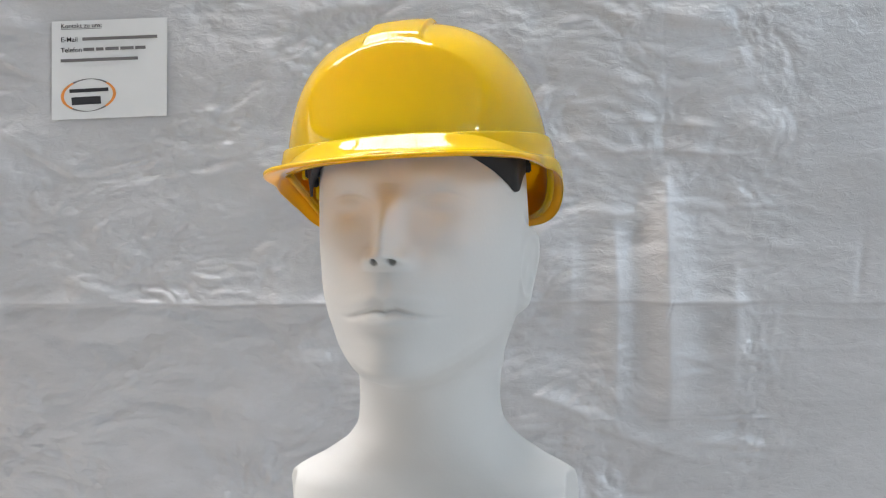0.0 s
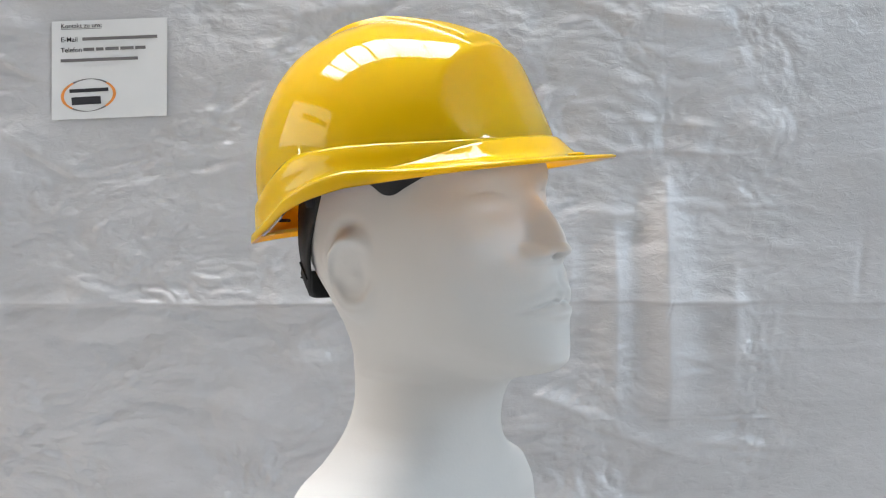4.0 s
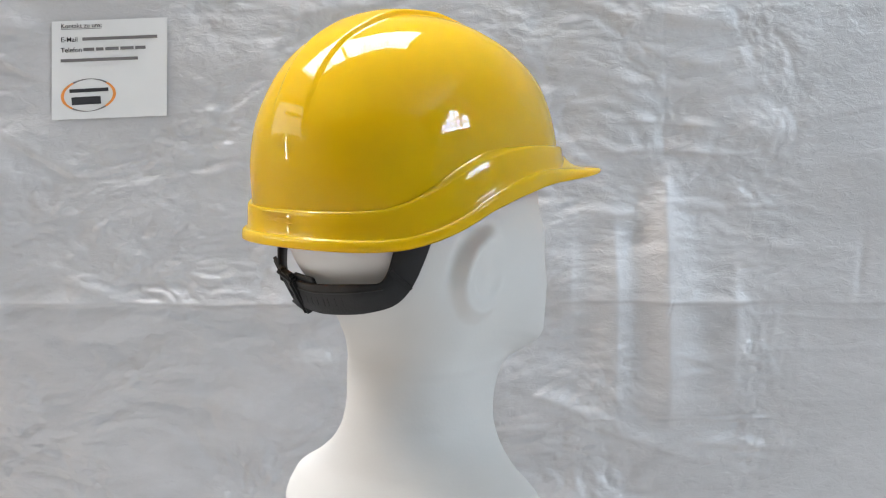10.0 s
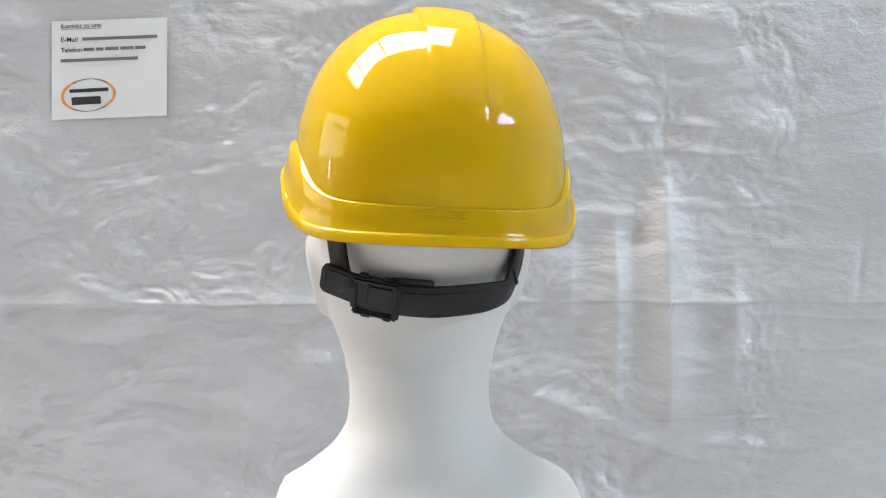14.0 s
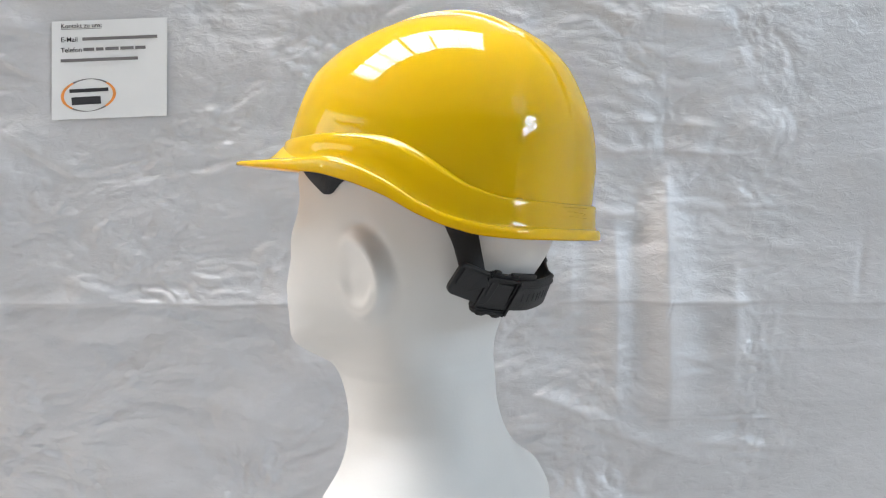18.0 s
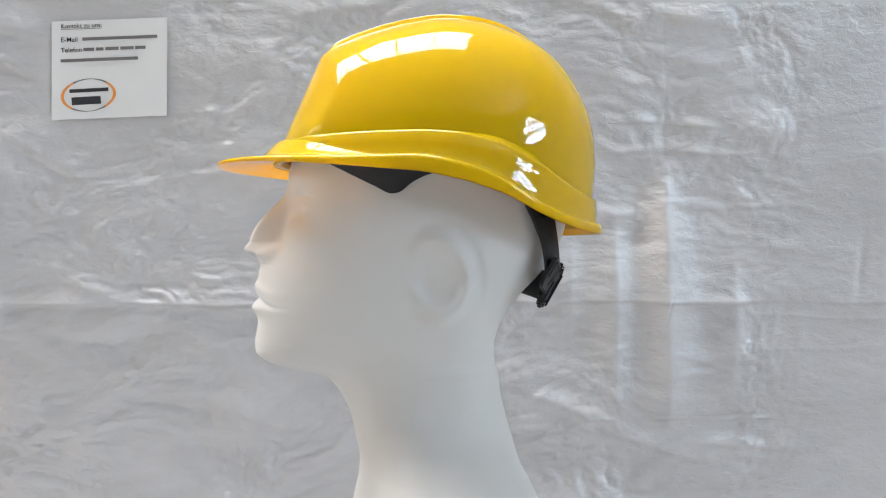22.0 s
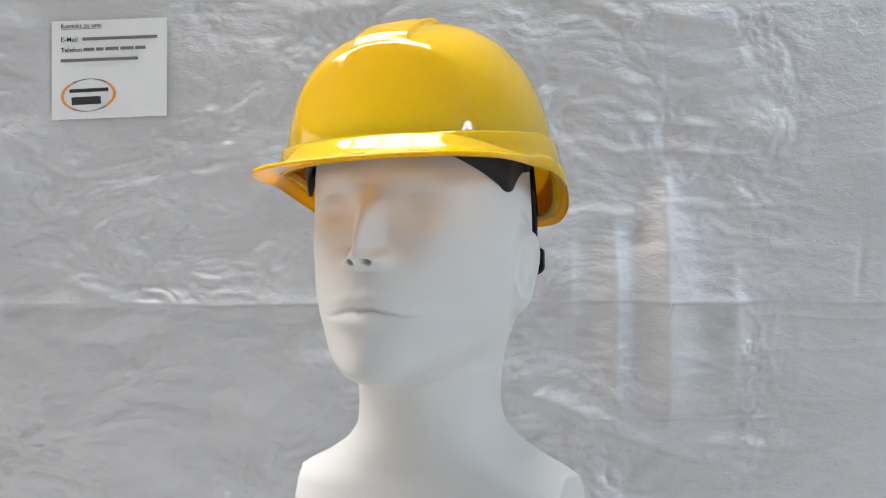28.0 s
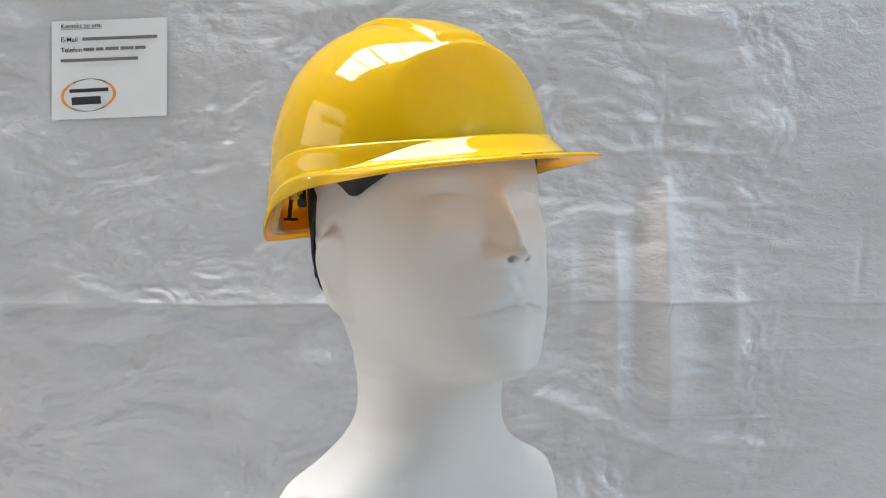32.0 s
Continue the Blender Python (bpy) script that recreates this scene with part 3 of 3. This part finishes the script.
def build_helmet():
    helmet = tagged(new("safety_helmet"), "glossy yellow plastic safety helmet with a short visor", "helmet")
    tilt = Matrix.Translation((-0.0045, 0, 0.03)) @ Matrix.Rotation(radians(-HELMET_ROLL), 4, "Y") @ Matrix.Translation((0.0, 0, -0.03))

    def lean(rows):
        r = np.array(tilt.to_3x3())
        return rows @ r.T + np.array(tilt.translation)

    na = 360
    a = np.linspace(0, 2 * math.pi, na, endpoint=False)
    xs, ys = dome_xy(np.full(na, 0.02), a)
    skew = ys
    bt, ll = band_top(skew), lip_line(skew)

    # shell: outer skin, inner skin
    s_lip = np.interp(ll + 0.001, DOME_M[:, 0], DOME_S)
    s_end = DOME_S[-1]

    def skin(off):
        out = []
        n = 200
        for i in range(n):
            s = s_lip + (s_end - s_lip) * i / (n - 1)
            x, y, z = dome_at(s, a, off)
            # raised crown ridge, stepped at the brow, fading towards the nape
            half = 0.0205 - 0.003 * smooth01(0.05, 0.14, y)
            lift = 0.0038 * smooth01(half + 0.0011, half - 0.0011, np.abs(x)) * smooth01(-0.071, -0.064, y) * smooth01(0.030, 0.105, z) * (1 - 0.35 * smooth01(0.06, 0.12, y))
            up = smooth01(0.02, 0.120, z)
            out.append(np.stack([x, y + np.where(y > 0.03, lift * (1 - up), 0), z + lift * up + off * up], -1))
        return np.array(out)

    outer, inner = skin(0.0), skin(-0.0028)
    shell = grid_mesh("shell", lean(np.concatenate([inner[::-1], outer])), YELLOW, helmet, "glossy yellow domed shell with a raised crown ridge", caps=(True, True))
    inside(shell, 0, len(inner) - 1, na)

    # raised band round the foot of the shell; it runs out into the brow
    front = np.cos(a)
    brow = smooth01(0.92, 0.99, front)
    prof = []
    shelf = 0.0034 * smooth01(0.0, 0.045, skew) * smooth01(0.10, 0.055, skew)
    for f, o, g in ((1.0, -0.0012, 1), (1.0, 0.0003, 0.9), (1.0, 0.0012, 0.1), (0.97, 0.0022, 0), (0.90, 0.0028, 0), (0.5, 0.0034, 0), (0.16, 0.0039, 0), (0.06, 0.0046, 0), (0.0, 0.0056, 0), (0.0, -0.001, 0)):
        z = ll + (bt - ll) * f + shelf * g - (0.0015 if f == 0 else 0)
        xo, yo = dome_xy(z, a, 0.0)
        dx, dy = np.sin(a), -np.cos(a)
        off = o * (1 + 0.55 * np.sin(a) ** 2) - 0.0045 * brow * f
        prof.append(np.stack([xo + dx * off, yo + dy * off, z], -1))
    band = grid_mesh("band", lean(np.array(prof)), YELLOW, helmet, "raised yellow band above the rim", closed_v=True)

    # raised mark at the nape: two short rows of strokes, and a thin line over them
    turn = np.linspace(math.pi - 0.45, math.pi + 0.45, 1801)
    for x0, x1, z, tall in ((0.0225, 0.0155, -0.0140, 0.0011), (0.0135, 0.0075, -0.0143, 0.0011), (0.0050, -0.0010, -0.0147, 0.0011), (-0.0030, -0.0055, -0.0150, 0.0022),
                            (0.0200, 0.0140, -0.0172, 0.0008), (0.0110, 0.0060, -0.0174, 0.0008), (-0.0010, -0.0085, -0.0180, 0.0011), (0.0290, -0.0090, -0.0110, 0.0007)):
        bx, by = dome_xy(np.full(len(turn), z), turn, 0.0)
        path = [int(np.argmin(np.abs(bx - x))) for x in np.linspace(x0, x1, 9)]
        rows = []
        for dz, lift in ((-0.5, 0.0024), (-0.3, 0.0040), (0.3, 0.0039), (0.5, 0.0022)):
            rows.append([(bx[k] + math.sin(turn[k]) * lift, by[k] - math.cos(turn[k]) * lift, z + dz * tall) for k in path])
        grid_mesh("embossed_mark", lean(np.array(rows)), YELLOW, band, wrap=False)

    # rim, drawn out to a visor at the brow
    vis = smooth01(0.36, 1.0, front) ** 0.92
    reach = 0.0054 + 0.0018 * np.sin(a) ** 2 * (1 - vis) + 0.0389 * vis
    prof = []
    for o, side, mid in ((-0.03, 0.0030, 0.0150), (0.01, 0.0026, 0.0142), (0.05, 0.0022, 0.0126), (0.12, 0.0019, 0.0096), (0.19, 0.0017, 0.0067), (0.26, 0.0015, 0.0042), (0.34, 0.0013, 0.0024), (0.48, 0.0011, 0.0012), (0.68, 0.0009, 0.0006), (0.86, 0.0002, 0.0002), (0.95, -0.0008, 0.0),
                         (1.0, -0.0024, -0.0008), (1.0, -0.0062, -0.0022), (0.95, -0.0070, -0.0030), (0.80, -0.0064, -0.0024), (0.5, -0.0030, -0.0010), (0.0, -0.0020, 0.0004)):
        x, y = dome_xy(np.minimum(ll, 0.02), a, 0.0025)
        rr = reach * o
        prof.append(np.stack([x + np.sin(a) * rr * (1 - 0.12 * vis), y - np.cos(a) * rr, ll + side * (1 - vis) + mid * vis - (0.0046 * gauss(skew, 0.005, 0.045) if side < -0.004 else 0)], -1))
    rim = grid_mesh("visor_rim", lean(np.array(prof)), YELLOW, helmet, "yellow rim widening to a short visor", closed_v=True)
    inside(rim, 12, 17, na)

    # badge on the visor
    bm = bmesh.new()
    bmesh.ops.create_uvsphere(bm, u_segments=24, v_segments=10, radius=1.0)
    bmesh.ops.transform(bm, matrix=tilt @ Matrix.Translation((0, -0.1385, 0.0262)) @ Matrix.Diagonal((0.0085, 0.0050, 0.0016, 1)), verts=bm.verts)
    part("badge", bm, YELLOW, rim, "small oval raised badge")

    # sweatband with temple flaps
    low = cubic(skew, [-0.115, -0.095, -0.075, -0.045, -0.030, -0.025, -0.013, -0.001, 0.016, 0.15], [0.031, 0.0255, 0.0162, 0.0028, -0.0030, -0.0024, 0.0045, 0.0092, 0.0125, 0.03]) + 0.0065 * smooth01(0.0, -0.02, xs)
    sx, sy = 0.0015 + 0.0805 * np.sign(xs) * np.abs(np.sin(a)) ** 0.95, np.where(front > 0, 0.006 - 0.1030 * np.abs(front) ** 0.92, 0.006 + 0.110 * np.abs(front))
    prof = []
    for f, o in ((0, 0), (0, 0.002), (0.5, 0.003), (1, 0.003), (1, 0)):
        z = low * (1 - f) + 0.046 * f
        prof.append(np.stack([sx * (1 + o / 0.08), sy * (1 + o / 0.1), z], -1))
    grid_mesh("sweatband", lean(np.array(prof)), BLACK, helmet, "black sweatband with pointed temple flaps", closed_v=True)

    # harness clips inside the rim
    for deg, dz in ((52, -0.004), (68, -0.002), (84, -0.008), (-52, -0.004), (-68, -0.002), (-84, -0.008), (-101, -0.012)):
        t = radians(deg)
        x, y = dome_xy(np.array([0.02]), np.array([t]), -0.010)
        zc = float(lip_line(np.array([y[0]]))[0]) + 0.012 + dz * 0.3
        m = tilt @ Matrix.Translation((x[0], y[0], zc)) @ Matrix.Rotation(t, 4, "Z")
        bm = bmesh.new()
        box(bm, 0, 0, 0, 0.014, 0.005, 0.018, 0.001, m)
        box(bm, 0, 0.004, -0.003, 0.008, 0.006, 0.005, 0.001, m)
        clip = part("harness_clip", bm, YELLOW, helmet)
        bm = bmesh.new()
        box(bm, 0, 0.006, -0.007, 0.007, 0.006, 0.016, 0.001, m)
        box(bm, 0, 0.013, 0.006, 0.010, 0.020, 0.002, 0.0005, m)
        part("strap_end", bm, BLACK, clip)

    # nape strap: an arm down from the shell on the left, and a cupped band that runs round the nape and up on the right
    def strap(name, pts, thick, label="", parent=helmet, lift=0.0, n=90):
        """A flat strap through pts (x, y, z of its middle line, half height), cupped towards the neck."""
        pts = np.array(pts)
        tt = np.concatenate([[0], np.cumsum(np.linalg.norm(np.diff(pts[:, :3], axis=0), axis=1))])
        t = np.linspace(0, tt[-1], n)
        c = np.stack([cubic(t, tt, pts[:, k]) for k in range(4)], -1)
        for _ in range(6):
            c[1:-1] = (c[:-2] + 2 * c[1:-1] + c[2:]) / 4
        tan = np.gradient(c[:, :3], axis=0)
        tan /= np.linalg.norm(tan, axis=1)[:, None]
        out = c[:, :3] - np.array([0.006, 0.025, 0])
        out[:, 2] = -0.40 * np.linalg.norm(out[:, :2], axis=1)
        out -= (out * tan).sum(1)[:, None] * tan
        out /= np.linalg.norm(out, axis=1)[:, None]
        up = np.cross(out, tan)
        if up[:, 2].sum() < 0:
            up = -up
        mid, half = c[:, :3] + up * lift, c[:, 3:4]
        ring = []
        for su, so in ((0.92, 0), (1, 0.3), (1, 0.7), (0.92, 1), (-0.92, 1), (-1, 0.7), (-1, 0.3), (-0.92, 0)):
            ring.append(mid + up * (su * half) + out * (so * thick))
        grid_mesh(name, np.stack(ring, 1), BLACK, parent, label, caps=(True, True))
        return c[:, :3], out, up, tan

    nape = [(-0.0650, 0.0510, 0.006, 0.0140), (-0.0605, 0.0635, -0.022, 0.0130), (-0.0570, 0.0690, -0.042, 0.0115), (-0.0515, 0.0725, -0.0580, 0.0102), (-0.0450, 0.0797, -0.0682, 0.0098),
            (-0.0260, 0.0912, -0.0710, 0.0116), (0.0060, 0.0950, -0.0724, 0.0118), (0.0290, 0.0922, -0.0708, 0.0115), (0.0450, 0.0868, -0.0690, 0.0110), (0.0620, 0.0795, -0.0660, 0.0105)]
    line, out, up, tan = strap("nape_band", nape, 0.0034, "black nape band bent up into a strap")
    strap("band_ridge", [(x, y, z, 0.0007) for x, y, z, h in nape[4:8]], 0.0043, lift=0.0062, n=50)
    strap("strap_arm", [(0.0640, 0.0825, -0.064, 0.0088), (0.0680, 0.0815, -0.050, 0.0085), (0.0700, 0.0790, -0.034, 0.0090), (0.0708, 0.0745, -0.018, 0.0108), (0.0700, 0.0650, 0.008, 0.0125)], 0.003)

    # straps of the cradle inside the shell, each ending in a small foot
    for sx in (-1, 1):
        strap("cradle_strap", [(sx * 0.0690, 0.074, 0.024, 0.0085), (sx * 0.0705, 0.076, 0.008, 0.0070), (sx * 0.0725, 0.078, -0.006, 0.0045), (sx * 0.0735, 0.079, -0.0175, 0.0040)], 0.0022)
        foot = bmesh.new()
        box(foot, sx * 0.0735, 0.079, -0.0182, 0.006, 0.016, 0.0022, 0.0006)
        part("strap_foot", foot, BLACK, helmet, smooth=False)

    def on_band(k, dz=0.0, dout=0.0):
        m = Matrix([(*-tan[k], 0), (*out[k], 0), (*up[k], 0), (0, 0, 0, 1)]).transposed()
        m.translation = Vector((line[k] + up[k] * dz + out[k] * dout).tolist())
        return m

    k = int(np.argmin(np.abs(line[:, 0] + 0.0515) + (line[:, 2] > -0.05)))
    bm = bmesh.new()
    box(bm, 0, 0, 0, 0.0045, 0.0026, 0.021, 0.0011, on_band(k, 0, 0.0034) @ Matrix.Rotation(radians(14), 4, "Y"))
    part("hinge_rib", bm, BLACK, helmet, smooth=False)

    # adjusting buckle; the loose end of the strap lies over the band beside it
    m = Matrix.Translation((0.0475, 0.0835, -0.0660)) @ Matrix.Rotation(radians(-23), 4, "Z") @ Matrix.Rotation(radians(-29), 4, "X") @ Matrix.Rotation(radians(-13), 4, "Y")
    bm = bmesh.new()
    box(bm, -0.003, 0.005, 0.0130, 0.033, 0.007, 0.005, 0.0018, m)
    box(bm, -0.011, 0.005, 0.0152, 0.009, 0.006, 0.004, 0.0018, m)
    box(bm, 0.006, 0.005, 0.0155, 0.009, 0.006, 0.004, 0.0018, m)
    box(bm, -0.003, 0.005, -0.0140, 0.032, 0.007, 0.004, 0.0015, m)
    box(bm, -0.012, 0.005, -0.0160, 0.008, 0.006, 0.004, 0.0015, m)
    box(bm, 0.003, 0.005, -0.0158, 0.009, 0.006, 0.004, 0.0015, m)
    box(bm, -0.0175, 0.0055, -0.001, 0.005, 0.008, 0.030, 0.0018, m)
    box(bm, 0.0115, 0.004, 0, 0.005, 0.006, 0.027, 0.0015, m)
    buckle = part("buckle", bm, BLACK, helmet, "black clip-on strap buckle", smooth=False)
    bm = bmesh.new()
    box(bm, -0.003, 0.0045, 0.0035, 0.025, 0.005, 0.013, 0.0012, m)
    part("latch", bm, BLACK, buckle, smooth=False)
    bm = bmesh.new()
    k = int(np.argmin(np.abs(line[:, 0] - 0.022) + (line[:, 2] > -0.06)))
    plate(bm, 0, 0, 0, 0.030, 0.0026, 0.0064, 0.0022, on_band(k, 0.0122, -0.0006))
    part("strap_tab", bm, BLACK, buckle, smooth=False)
    pad = m @ Matrix.Translation((0.008, 0, 0)) @ Matrix.Rotation(radians(-10), 4, "Z") @ Matrix.Rotation(radians(-5), 4, "Y") @ Matrix.Translation((-0.008, 0, 0))
    bm = bmesh.new()
    plate(bm, 0.0190, 0.0050, 0.0025, 0.0360, 0.0030, 0.0240, 0.0055, pad)
    part("free_end", bm, BLACK, buckle, "loose end of the strap", smooth=False)
    bm = bmesh.new()
    box(bm, 0.0200, 0.0068, 0.0115, 0.0220, 0.0010, 0.0014, 0.0004, pad)
    box(bm, 0.0335, 0.0068, 0.0050, 0.0014, 0.0010, 0.0130, 0.0004, pad)
    part("end_rib", bm, BLACK, buckle, smooth=False)
    # raised size marks on the band
    for i in range(7):
        k = int(np.argmin(np.abs(line[:, 0] - (0.0200 - 0.0062 * i)) + (line[:, 2] > -0.06)))
        bm = bmesh.new()
        box(bm, 0, 0, 0, 0.0008, 0.0005, 0.0065, 0.0001, on_band(k, -0.001, 0.0034))
        part("size_mark", bm, BLACK, helmet, smooth=False)
    return helmet


def motions():
    walk(mannequin, [(t, pose(*AXIS, BASE_Z, 0, 0, d)) for t, d in TURN])
    walk(helmet, [(t, pose(*AXIS, EYE_Z, 0, 0, d + HELMET_YAW)) for t, d in TURN])


build_hall()
build_tarp()
build_note()
build_plinth()
mannequin = build_mannequin()
helmet = build_helmet()
motions()
